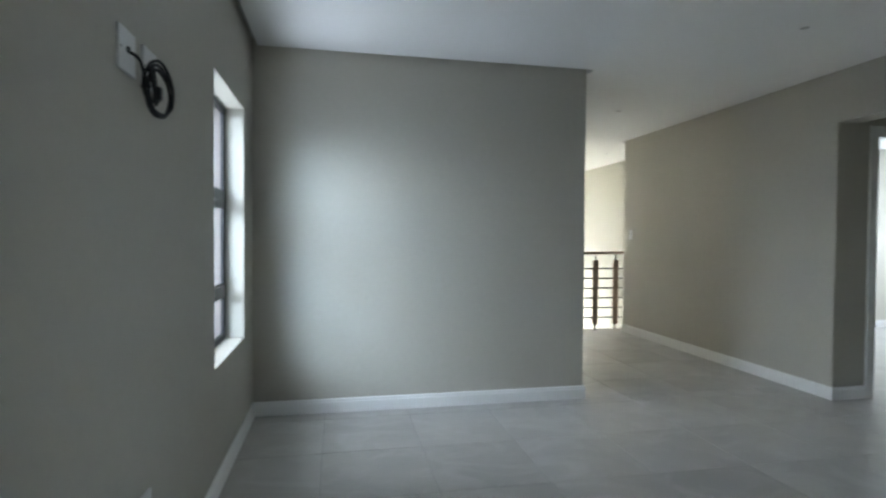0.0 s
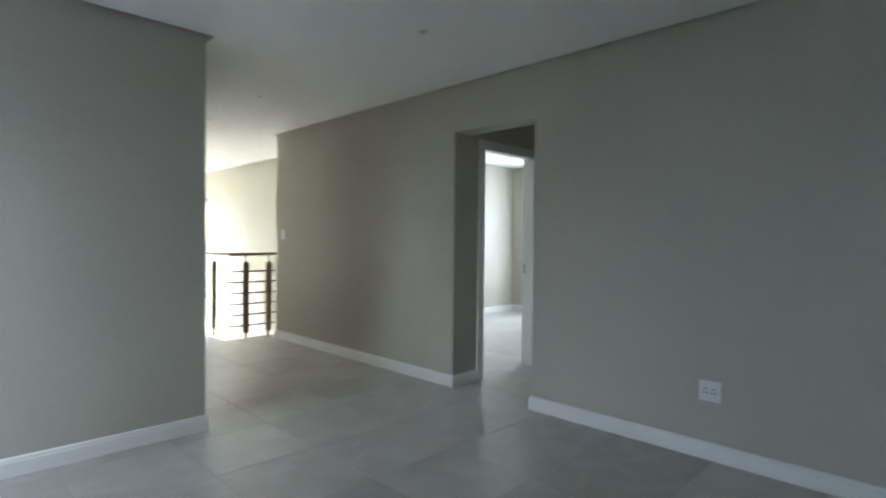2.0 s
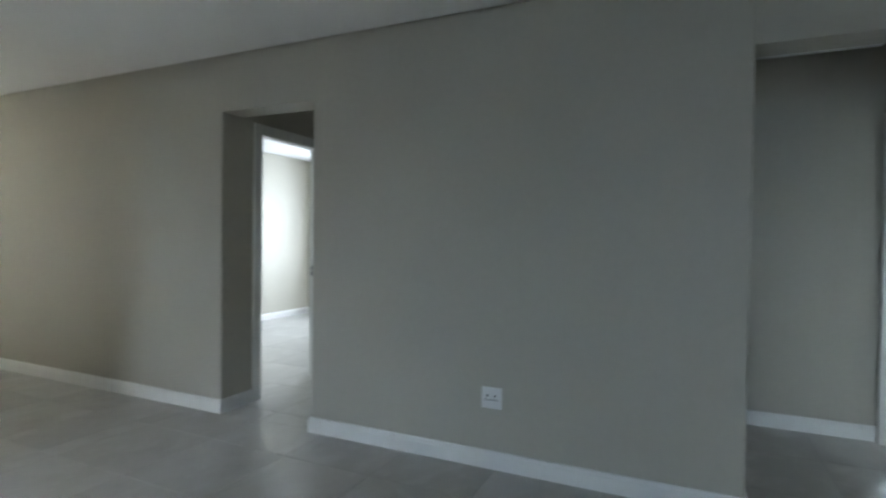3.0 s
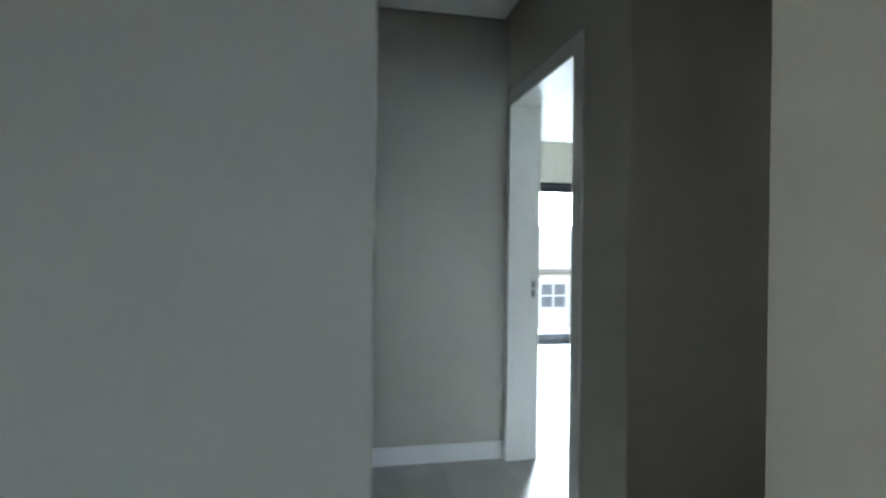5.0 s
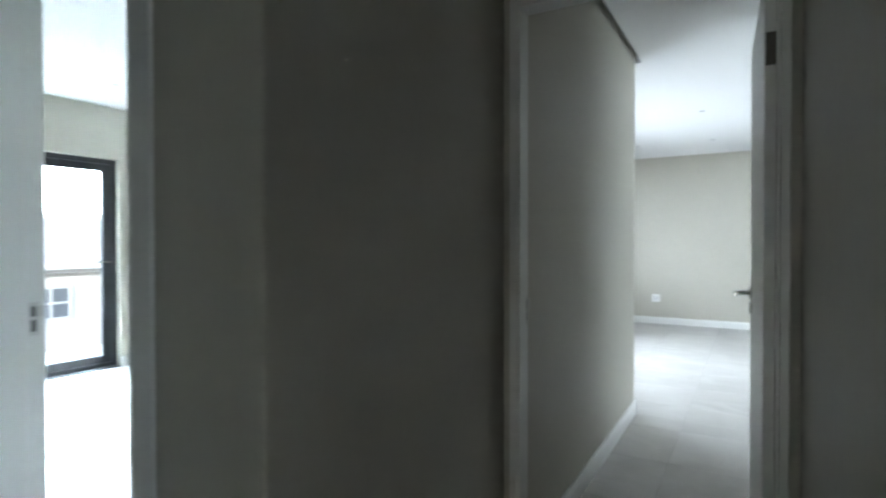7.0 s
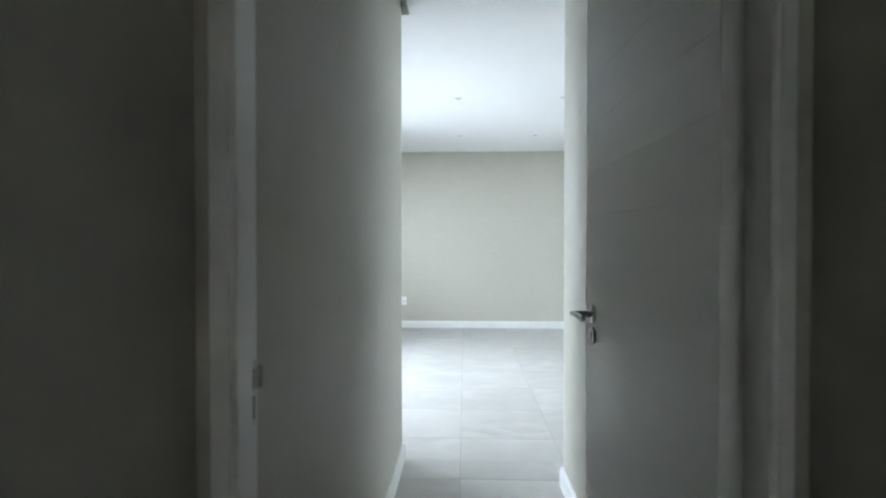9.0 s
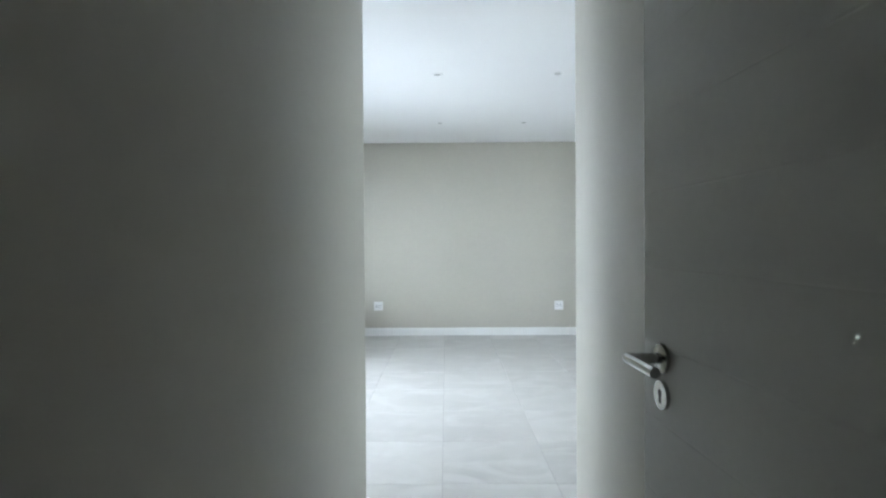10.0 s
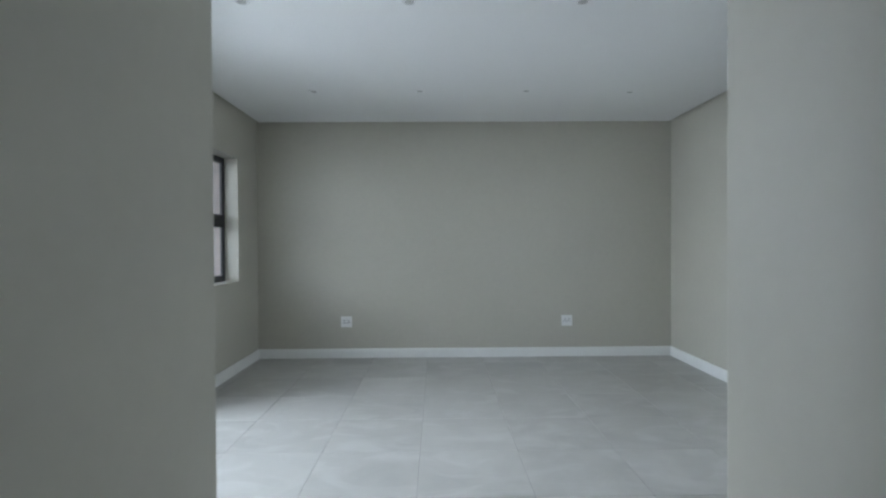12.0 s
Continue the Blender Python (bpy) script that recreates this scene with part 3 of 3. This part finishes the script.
# ---- windows ----
def window(name, axis, opening, face, out, transoms, mullions, label, depth=0.06, inset=0.11, fw=0.045, reveal=False):
    """An aluminium window in opening (a0, a1, z0, z1) of a wall whose inner face is at face; out: +1 or -1, the outward way."""
    a0, a1, z0, z1 = opening
    c0, c1 = sorted((face + out * inset, face + out * (inset + depth)))
    cm = (c0 + c1) / 2
    e = tagged(new(name), label, "window", kind="structure")

    def B(p, q, r, s, grow=0.0):
        return (c0 - grow, c1 + grow, p, q, r, s) if axis == "x" else (p, q, c0 - grow, c1 + grow, r, s)

    fr = []
    fr.append(part("window_frame", boxes(B(a0, a0 + fw, z0, z1)), ALU, e))
    fr.append(part("window_frame", boxes(B(a1 - fw, a1, z0, z1)), ALU, e))
    fr.append(part("window_frame", boxes(B(a0 + fw, a1 - fw, z1 - fw, z1)), ALU, e))
    fr.append(part("window_frame", boxes(B(a0 + fw, a1 - fw, z0, z0 + fw)), ALU, e))
    zs = [z0 + fw]
    for z, h in sorted(transoms):
        fr.append(part("transom", boxes(B(a0 + fw, a1 - fw, z - h / 2, z + h / 2, 0.004)), ALU, e))
        zs += [z - h / 2, z + h / 2]
    zs.append(z1 - fw)
    As = [a0 + fw]
    for a, w in sorted(mullions):
        fr.append(part("mullion", boxes(B(a - w / 2, a + w / 2, z0 + fw, z1 - fw, 0.002)), ALU, e))
        As += [a - w / 2, a + w / 2]
    As.append(a1 - fw)
    for f in fr:
        soften(f, 0.003)
    for i in range(0, len(As), 2):
        for k in range(0, len(zs), 2):
            p, q, r, s = As[i], As[i + 1], zs[k], zs[k + 1]
            b = (cm - 0.003, cm + 0.003, p, q, r, s) if axis == "x" else (p, q, cm - 0.003, cm + 0.003, r, s)
            pane = part("pane", boxes(b), GLASS, e)
            pane.visible_shadow = False
            # gasket lines round the glass
            gk = bmesh.new()
            for (p2, q2, r2, s2) in ((p, p + 0.008, r, s), (q - 0.008, q, r, s), (p + 0.008, q - 0.008, r, r + 0.008), (p + 0.008, q - 0.008, s - 0.008, s)):
                add_box(gk, *((cm - 0.007, cm + 0.007, p2, q2, r2, s2) if axis == "x" else (p2, q2, cm - 0.007, cm + 0.007, r2, s2)))
            part("gasket", gk, SLOT, e)
    if reveal:
        # plastered outer reveal between the frame and the outside face of the wall
        r0, r1 = (c1, face + E_ - 0.001) if out > 0 else (face - E_ + 0.001, c0)
        for p, q, r, s in ((a0, a0 + 0.004, z0, z1), (a1 - 0.004, a1, z0, z1), (a0 + 0.004, a1 - 0.004, z1 - 0.004, z1), (a0 + 0.004, a1 - 0.004, z0, z0 + 0.004)):
            part("outer_reveal", boxes((r0, r1, p, q, r, s) if axis == "x" else (p, q, r0, r1, r, s)), OUTSIDE, e)
    return e


w1 = window("window_1", "x", WIN1, XL, -1, [(1.48, 0.10), (0.92, 0.075)], [], "tall charcoal aluminium window with three panes", depth=0.03, fw=0.034, reveal=True)
part("stay_handle", round_box(XL - 0.11, XL - 0.085, -0.80, -0.68, 1.455, 1.475, 0.004), ALU, w1)
part("stay_handle", round_box(XL - 0.11, XL - 0.085, -0.80, -0.68, 0.905, 0.925, 0.004), ALU, w1)
window("window_7", "x", WIN1B, XL, -1, [(1.48, 0.10), (0.92, 0.075)], [], "tall charcoal aluminium window with three panes")
window("door_5", "x", WIN3E, BL, 1, [], [(-9.7, 0.12)], "glazed charcoal aluminium door of the bedroom, closed")
window("window_2", "x", WIN2, BL, 1, [(1.47, 0.11)], [], "unseen charcoal aluminium bedroom window with two panes", depth=0.03, fw=0.052, inset=0.13, reveal=True)
# window_3 is out of view, added so light grazes the passage wall
window("window_3", "x", WIN3, BR, -1, [(1.47, 0.11)], [(-10.55, 0.07), (-9.65, 0.07)], "unseen charcoal aluminium bedroom window")
window("window_4", "x", WIN4, RX1, 1, [(1.47, 0.11)], [(0.85, 0.07)], "unseen charcoal aluminium bedroom window")
window("window_5", "y", (CW[0], VX - 0.035, CW[2], CW[3]), VY, 1, [(-0.02, 0.06)], [(0.16, 0.05), (-0.7, 0.05)], "tall charcoal aluminium corner window of the stair well", inset=0.005)
w6 = window("window_6", "x", (CWS[0], VY - 0.035, CWS[2], CWS[3]), VX, 1, [(-0.02, 0.06)], [], "tall charcoal aluminium corner window of the stair well", inset=0.005)
soften(part("corner_post", boxes((VX - 0.034, VX + 0.075, VY - 0.034, VY + 0.075, CW[2], CW[3])), ALU, w6), 0.004)
# glazed balcony door
dg = window("door_4", "x", PATIO, PX, 1, [], [], "glazed charcoal aluminium balcony door, closed", fw=0.05, inset=0.06)
y0, y1 = PATIO[0] + 0.052, PATIO[1] - 0.052
sash = [(y0, y0 + 0.075, 0.052, 2.033), (y1 - 0.075, y1, 0.052, 2.033), (y0 + 0.075, y1 - 0.075, 1.958, 2.033), (y0 + 0.075, y1 - 0.075, 0.052, 0.127)]
for s in sash:
    soften(part("door_sash", boxes((PX + 0.066, PX + 0.112, *s)), ALU, dg), 0.003)
bm = bmesh.new()
rod(bm, (PX + 0.066, y0 + 0.04, 1.06), (PX + 0.012, y0 + 0.04, 1.06), 0.009, 14)
rod(bm, (PX + 0.014, y0 + 0.035, 1.06), (PX + 0.014, y0 + 0.16, 1.06), 0.009, 14)
part("door_handle", bm, STEEL, dg, "steel lever handle")
part("threshold", round_box(PX - 0.005, PX + E_, PATIO[0] + 0.002, PATIO[1] - 0.002, -0.015, 0.012, 0.004), ALU, dg)


# ---- electrical fittings ----
def socket_outlet(m, group="wall sockets"):
    """A square double outlet; its plate lies in the local y-z plane and faces -x."""
    e = tagged(new("wall_socket"), "white plastic square double wall socket on the wall", "socket", group)
    r = 0.059
    part("plate", round_box(-0.010, 0.0, -r, r, -r, r, 0.003), PLASTIC, e)
    part("insert", round_box(-0.0125, -0.010, -0.047, 0.047, -0.047, 0.047, 0.001, 1), PLASTIC, e)
    for yy in (-0.022, 0.022):
        for dy, dz, rr in ((0.0, 0.013, 0.0062), (-0.010, -0.009, 0.0052), (0.010, -0.009, 0.0052)):
            bm = bmesh.new()
            rod(bm, (-0.0124, yy + dy, dz), (-0.0131, yy + dy, dz), rr, 10)
            part("pin_hole", bm, SLOT, e)
    for yy in (-0.022, 0.022):
        part("rocker", round_box(-0.0155, -0.0125, yy - 0.007, yy + 0.007, 0.026, 0.040, 0.001, 1), PLASTIC, e)
    e.matrix_basis = m
    return e


s0 = socket_outlet(pose(0, -2.462, 0.397))
copy_thing(s0, pose(0.679, YF, 0.392, 0, 0, -90))
copy_thing(s0, pose(-1.725, YF, 0.392, 0, 0, -90))
copy_thing(s0, pose(XL, -2.15, 0.42, 0, 0, 180))


def light_switch(m):
    e = tagged(new("light_switch"), "white plastic upright light switch on the wall", "switch")
    part("plate", round_box(-0.009, 0, -0.036, 0.036, -0.059, 0.059, 0.003), PLASTIC, e)
    part("rocker", round_box(-0.012, -0.009, -0.010, 0.010, -0.017, 0.017, 0.0012, 1), PLASTIC, e)
    e.matrix_basis = m
    return e


light_switch(pose(0, 2.545, 1.305))


def blank_plate(m, label, hole):
    e = tagged(new("outlet_plate"), label, "outlet plate", "television outlet plates")
    part("plate", round_box(-0.010, 0, -0.059, 0.059, -0.059, 0.059, 0.003), PLASTIC, e)
    for yy in (-0.048, 0.048):
        bm = bmesh.new()
        rod(bm, (-0.0098, yy, 0), (-0.0108, yy, 0), 0.0035, 10)
        part("screw", bm, STEEL, e)
    if hole:
        bm = bmesh.new()
        rod(bm, (-0.0098, 0.0, 0.005), (-0.014, 0.0, 0.005), 0.009, 14)
        part("cable_grommet", bm, SLOT, e)
    e.matrix_basis = m
    return e


blank_plate(pose(XL, -2.262, 1.757, 0, 0, 180), "white plastic outlet plate with a black cable", True)
blank_plate(pose(XL, -2.080, 1.762, 0, 0, 180), "white plastic blank outlet plate behind a coiled cable", False)
ca = tagged(new("coiled_cable"), "loose black cable coiled and hanging from the plate", "cable")
cc, ax = Vector((XL + 0.045, -2.120, 1.686)), Vector((math.sin(radians(8)), math.cos(radians(8)), 0))
rng = random.Random(4)
# lead from the grommet, then four uneven turns
loop = [(XL + 0.010, -2.255, 1.758), (XL + 0.030, -2.250, 1.752), (XL + 0.036, -2.226, 1.728), (XL + 0.036, -2.206, 1.690)]
for i in range(62):
    a = math.pi * 1.02 - i * 2 * math.pi / 15
    turn = i // 15
    r = 0.074 + (0.004, -0.003, 0.002, -0.006)[turn % 4] * math.sin(a + turn) + rng.uniform(-0.003, 0.003)
    lift = 0.010 * (turn - 1.5) * max(0.0, math.sin(a - 0.5)) * 0.9
    p = cc + ax * (r * 1.08 * math.cos(a)) + Vector((0.007 * math.sin(i * 0.27), 0, r * math.sin(a) * 1.0 + lift))
    loop.append(tuple(p))
tube("coil", loop, 0.0044, CABLE, ca)
e0 = cc + ax * -0.070
for k, (dy, dz) in enumerate(((0.0, 0.0), (0.010, -0.006), (0.018, 0.004))):
    tube("strand", [tuple(e0 + Vector((0.006 + 0.003 * k, dy - 0.004, dz + 0.046))), tuple(e0 + Vector((0.014, dy + 0.002, dz + 0.015))),
                    tuple(e0 + Vector((0.016, dy + 0.014, dz - 0.016))), tuple(e0 + Vector((0.010 + 0.003 * k, dy + 0.022, dz - 0.044)))], 0.0052, CABLE, ca)
part("plug", round_box(cc.x + 0.002, cc.x + 0.020, cc.y - 0.054, cc.y - 0.030, cc.z - 0.034, cc.z + 0.004, 0.004), CABLE, ca, "small black moulded plug")
tube("cable_tie", [tuple(e0 + Vector((0.022 * math.cos(q), 0.010 + 0.018 * math.sin(q), 0.004 * math.sin(q)))) for q in [k * math.pi / 4 for k in range(9)]], 0.0022, CABLE, ca)


def downlight(m):
    e = tagged(new("downlight"), "small white recessed ceiling downlight, switched off", "downlight", "ceiling downlights")
    n, bm = 28, bmesh.new()
    prof = [(0.043, 0.0), (0.043, -0.003), (0.040, -0.005), (0.031, -0.004), (0.028, 0.0), (0.027, 0.010)]
    rings = [[bm.verts.new((r * math.cos(2 * math.pi * i / n), r * math.sin(2 * math.pi * i / n), z)) for i in range(n)] for r, z in prof]
    for a, b in zip(rings, rings[1:]):
        for i in range(n):
            bm.faces.new((a[i], a[(i + 1) % n], b[(i + 1) % n], b[i]))
    part("trim_ring", bm, PLASTIC, e, "white trim ring", True)
    bm = bmesh.new()
    rod(bm, (0, 0, 0.0075), (0, 0, -0.0015), 0.0255, 24)
    part("lamp", bm, BULB, e, "frosted lamp face")
    e.matrix_basis = m
    return e


dl0 = downlight(pose(-1.005, -1.075, H))
for x, y in ((-1.0, 1.13), (-0.94, 2.42), (0.25, 3.69), (-3.0, -1.075), (-3.0, -3.2), (-1.0, -3.2),
             (-0.17, -9.76), (-1.112, -9.76), (0.735, -9.76), (-2.03, -9.76),
             (0.741, -11.46), (-0.171, -11.46), (-1.09, -11.46), (-2.0, -11.5)):
    copy_thing(dl0, pose(x, y, H))
copy_thing(dl0, pose(4.05, -6.40, H + 0.035))


# ---- balustrade ----
bal = tagged(new("balustrade"), "stair balustrade of timber posts, steel rods and a dark flat handrail", "balustrade")
HR = 1.035
soften(part("handrail", boxes((RX - 0.03, VX, RY - 0.03, RY + 0.03, HR, HR + 0.038), (RX - 0.03, RX + 0.03, RY + 0.03, VY, HR, HR + 0.038)), WOOD, bal, "dark flat handrail"), 0.005)
posts = [(-0.323, RY), (-0.023, RY), (0.45, RY), (0.88, RY), (RX, 3.437), (RX, 4.46), (RX, 5.24), (RX, 6.14), (RX, 7.04), (RX, 7.94)]
for x, y in posts:
    along_x = y == RY
    w, t = (0.045 if y == 4.46 else 0.033, 0.023)
    b = (x - w, x + w, y - t, y + t, 0.075, 0.955) if along_x else (x - t, x + t, y - w, y + w, 0.075, 0.955)
    p = part("post", round_box(*b, 0.003), WOOD, bal, "brown stained timber post")
    bm = bmesh.new()
    rod(bm, (x, y, 0.0), (x, y, 0.08), 0.012, 12)
    rod(bm, (x, y, 0.0), (x, y, 0.008), 0.032, 18)
    part("post_foot", bm, ROD, p, "steel foot")
    bm = bmesh.new()
    rod(bm, (x, y, 0.95), (x, y, HR), 0.007, 10)
    part("rail_pin", bm, ROD, p, "thin steel pin")
for z in (0.165, 0.30, 0.435, 0.57, 0.705, 0.84):
    tube("rod", [(VX, RY, z), (0.2, RY, z), (RX + 0.02, RY, z), (RX, RY, z), (RX, RY + 0.02, z), (RX, 4.0, z), (RX, VY, z)], 0.009, ROD, bal)


# ---- outside ----
ground = structure("ground", boxes((-400, 400, -400, 400, -3.4, -3.2)), GROUND, "paved and grassed ground around the house", "ground")


def house(name, x0, x1, y0, y1, eave, ridge, windows, label, along="y", plaster=None):
    """A plastered house with a pitched roof; windows: (side, a0, a1, z0, z1)."""
    e = tagged(new(name), label, "house")
    part("wall", boxes((x0, x1, y0, y1, -3.2, eave)), plaster or RENDER, e)
    bm = bmesh.new()
    o = 0.5
    if along == "y":
        xm = (x0 + x1) / 2
        pts = [(x0 - o, y0 - o, eave), (x1 + o, y0 - o, eave), (xm, y0 - o, ridge), (x0 - o, y1 + o, eave), (x1 + o, y1 + o, eave), (xm, y1 + o, ridge)]
    else:
        ym = (y0 + y1) / 2
        pts = [(x0 - o, y0 - o, eave), (x0 - o, y1 + o, eave), (x0 - o, ym, ridge), (x1 + o, y0 - o, eave), (x1 + o, y1 + o, eave), (x1 + o, ym, ridge)]
    v = [bm.verts.new(p) for p in pts]
    for f in ((0, 1, 2), (3, 5, 4), (0, 2, 5, 3), (1, 4, 5, 2), (0, 3, 4, 1)):
        bm.faces.new([v[i] for i in f])
    rf = part("roof", bm, ROOF, e, "grey pitched roof")
    part("fascia", boxes((x0 - o + 0.02, x0 - o + 0.06, y0 - o, y1 + o, eave - 0.16, eave - 0.05)), GROUT, rf, "grey fascia board")
    part("gutter", boxes((x0 - o - 0.12, x0 - o, y0 - o, y1 + o, eave - 0.05, eave + 0.1)), WHITE, rf)
    for side, a0, a1, z0, z1 in windows:
        c, s = {"w": (x0, -1), "e": (x1, 1), "n": (y1, 1), "s": (y0, -1)}[side]

        def B(p, q, r, t, u, w):
            lo, hi = sorted((c + s * u, c + s * w))
            return (lo, hi, p, q, r, t) if side in "we" else (p, q, lo, hi, r, t)
        wd = part("window", boxes(B(a0, a1, z0, z1, 0.004, 0.03)), FARGLASS, e, "dark window")
        fr = bmesh.new()
        m = (a0 + a1) / 2
        zz = (z0 + z1) / 2
        for q in ((a0 - .06, a0 + .03, z0 - .06, z1 + .06), (a1 - .03, a1 + .06, z0 - .06, z1 + .06), (a0 + .03, a1 - .03, z1 - .03, z1 + .06),
                  (a0 + .03, a1 - .03, z0 - .06, z0 + .03), (m - .03, m + .03, z0 + .03, z1 - .03), (a0 + .03, m - .03, zz - .03, zz + .03), (m + .03, a1 - .03, zz - .03, zz + .03)):
            add_box(fr, *B(q[0], q[1], q[2], q[3], 0.032, 0.07))
        part("window_frame", fr, WHITE, wd)
    return e


house("neighbour_house", 17.0, 23.0, -26.0, -6.0, 0.55, 2.1, [("w", -12.0, -11.0, -0.95, -0.05), ("w", -16.4, -15.5, -0.95, -0.05), ("w", -9.4, -8.5, -0.95, -0.05)],
      "white plastered neighbouring house with a pale grey pitched roof", plaster=BRIGHT)
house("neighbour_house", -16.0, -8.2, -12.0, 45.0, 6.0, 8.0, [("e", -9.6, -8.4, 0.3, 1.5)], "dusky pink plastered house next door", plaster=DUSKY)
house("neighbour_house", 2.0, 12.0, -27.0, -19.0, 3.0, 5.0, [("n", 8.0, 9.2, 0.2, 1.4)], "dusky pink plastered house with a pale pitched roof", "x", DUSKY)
house("neighbour_house", -4.0, 14.0, 24.0, 32.0, -0.9, 0.9, [("s", -1.0, 0.4, -2.6, -1.5), ("s", 5.5, 6.7, -2.6, -1.5)], "low pale plastered house across the yard", "x")
sc = tagged(new("garden_screen"), "turquoise panelled screen between white posts in the yard", "screen")
for i in range(6):
    part("panel", round_box(-2.0 + i * 1.25, -0.85 + i * 1.25, 12.0, 12.05, -0.62, 0.2, 0.01, 1), TURQ, sc)
    part("post", round_box(-2.1 + i * 1.25, -2.0 + i * 1.25, 11.98, 12.07, -0.62, 0.28, 0.01, 1), WHITE, sc)
part("plinth", round_box(-2.2, 5.6, 11.95, 12.10, -3.2, -0.62, 0.01, 1), RENDER, sc)

# balcony outside the glazed door
bc = tagged(new("balcony"), "pale concrete balcony slab outside the glazed door", "balcony")
part("slab", boxes((PX + E_, PX + 1.6, -7.9, -4.6, -0.25, -0.03)), CONC, bc)

# ---- floor tiles ----
PITCH, JOINT = 0.585, 0.003
GRID = [(-3.892, -0.735), (-0.204, -9.450)]
shared = {}
for x0, x1, y0, y1, gi in FLOORS:
    gx, gy = GRID[gi]
    i0, i1 = math.floor((x0 - gx) / PITCH), math.ceil((x1 - gx) / PITCH)
    k0, k1 = math.floor((y0 - gy) / PITCH), math.ceil((y1 - gy) / PITCH)
    for i in range(i0, i1):
        for k in range(k0, k1):
            a0, a1 = max(x0, gx + i * PITCH + JOINT / 2), min(x1, gx + (i + 1) * PITCH - JOINT / 2)
            b0, b1 = max(y0, gy + k * PITCH + JOINT / 2), min(y1, gy + (k + 1) * PITCH - JOINT / 2)
            w, d = round(a1 - a0, 4), round(b1 - b0, 4)
            if w < 0.004 or d < 0.004:
                continue
            if (w, d) not in shared:
                c = min(0.0008, w / 4, d / 4)
                me = bpy.data.meshes.new("tile")
                vs, fs = [], []
                for z, o in ((-0.010, 0.0), (-c, 0.0), (0.0, c)):
                    vs += [(-w / 2 + o, -d / 2 + o, z), (w / 2 - o, -d / 2 + o, z), (w / 2 - o, d / 2 - o, z), (-w / 2 + o, d / 2 - o, z)]
                for r in (0, 4):
                    for q in range(4):
                        fs.append((r + q, r + (q + 1) % 4, r + 4 + (q + 1) % 4, r + 4 + q))
                fs.append((8, 9, 10, 11))
                me.from_pydata(vs, [], fs)
                me.materials.append(TILE)
                shared[(w, d)] = me
            ob = new("tile", shared[(w, d)])
            ob.location = ((a0 + a1) / 2, (b0 + b1) / 2, 0.0)
            ob.parent = bed
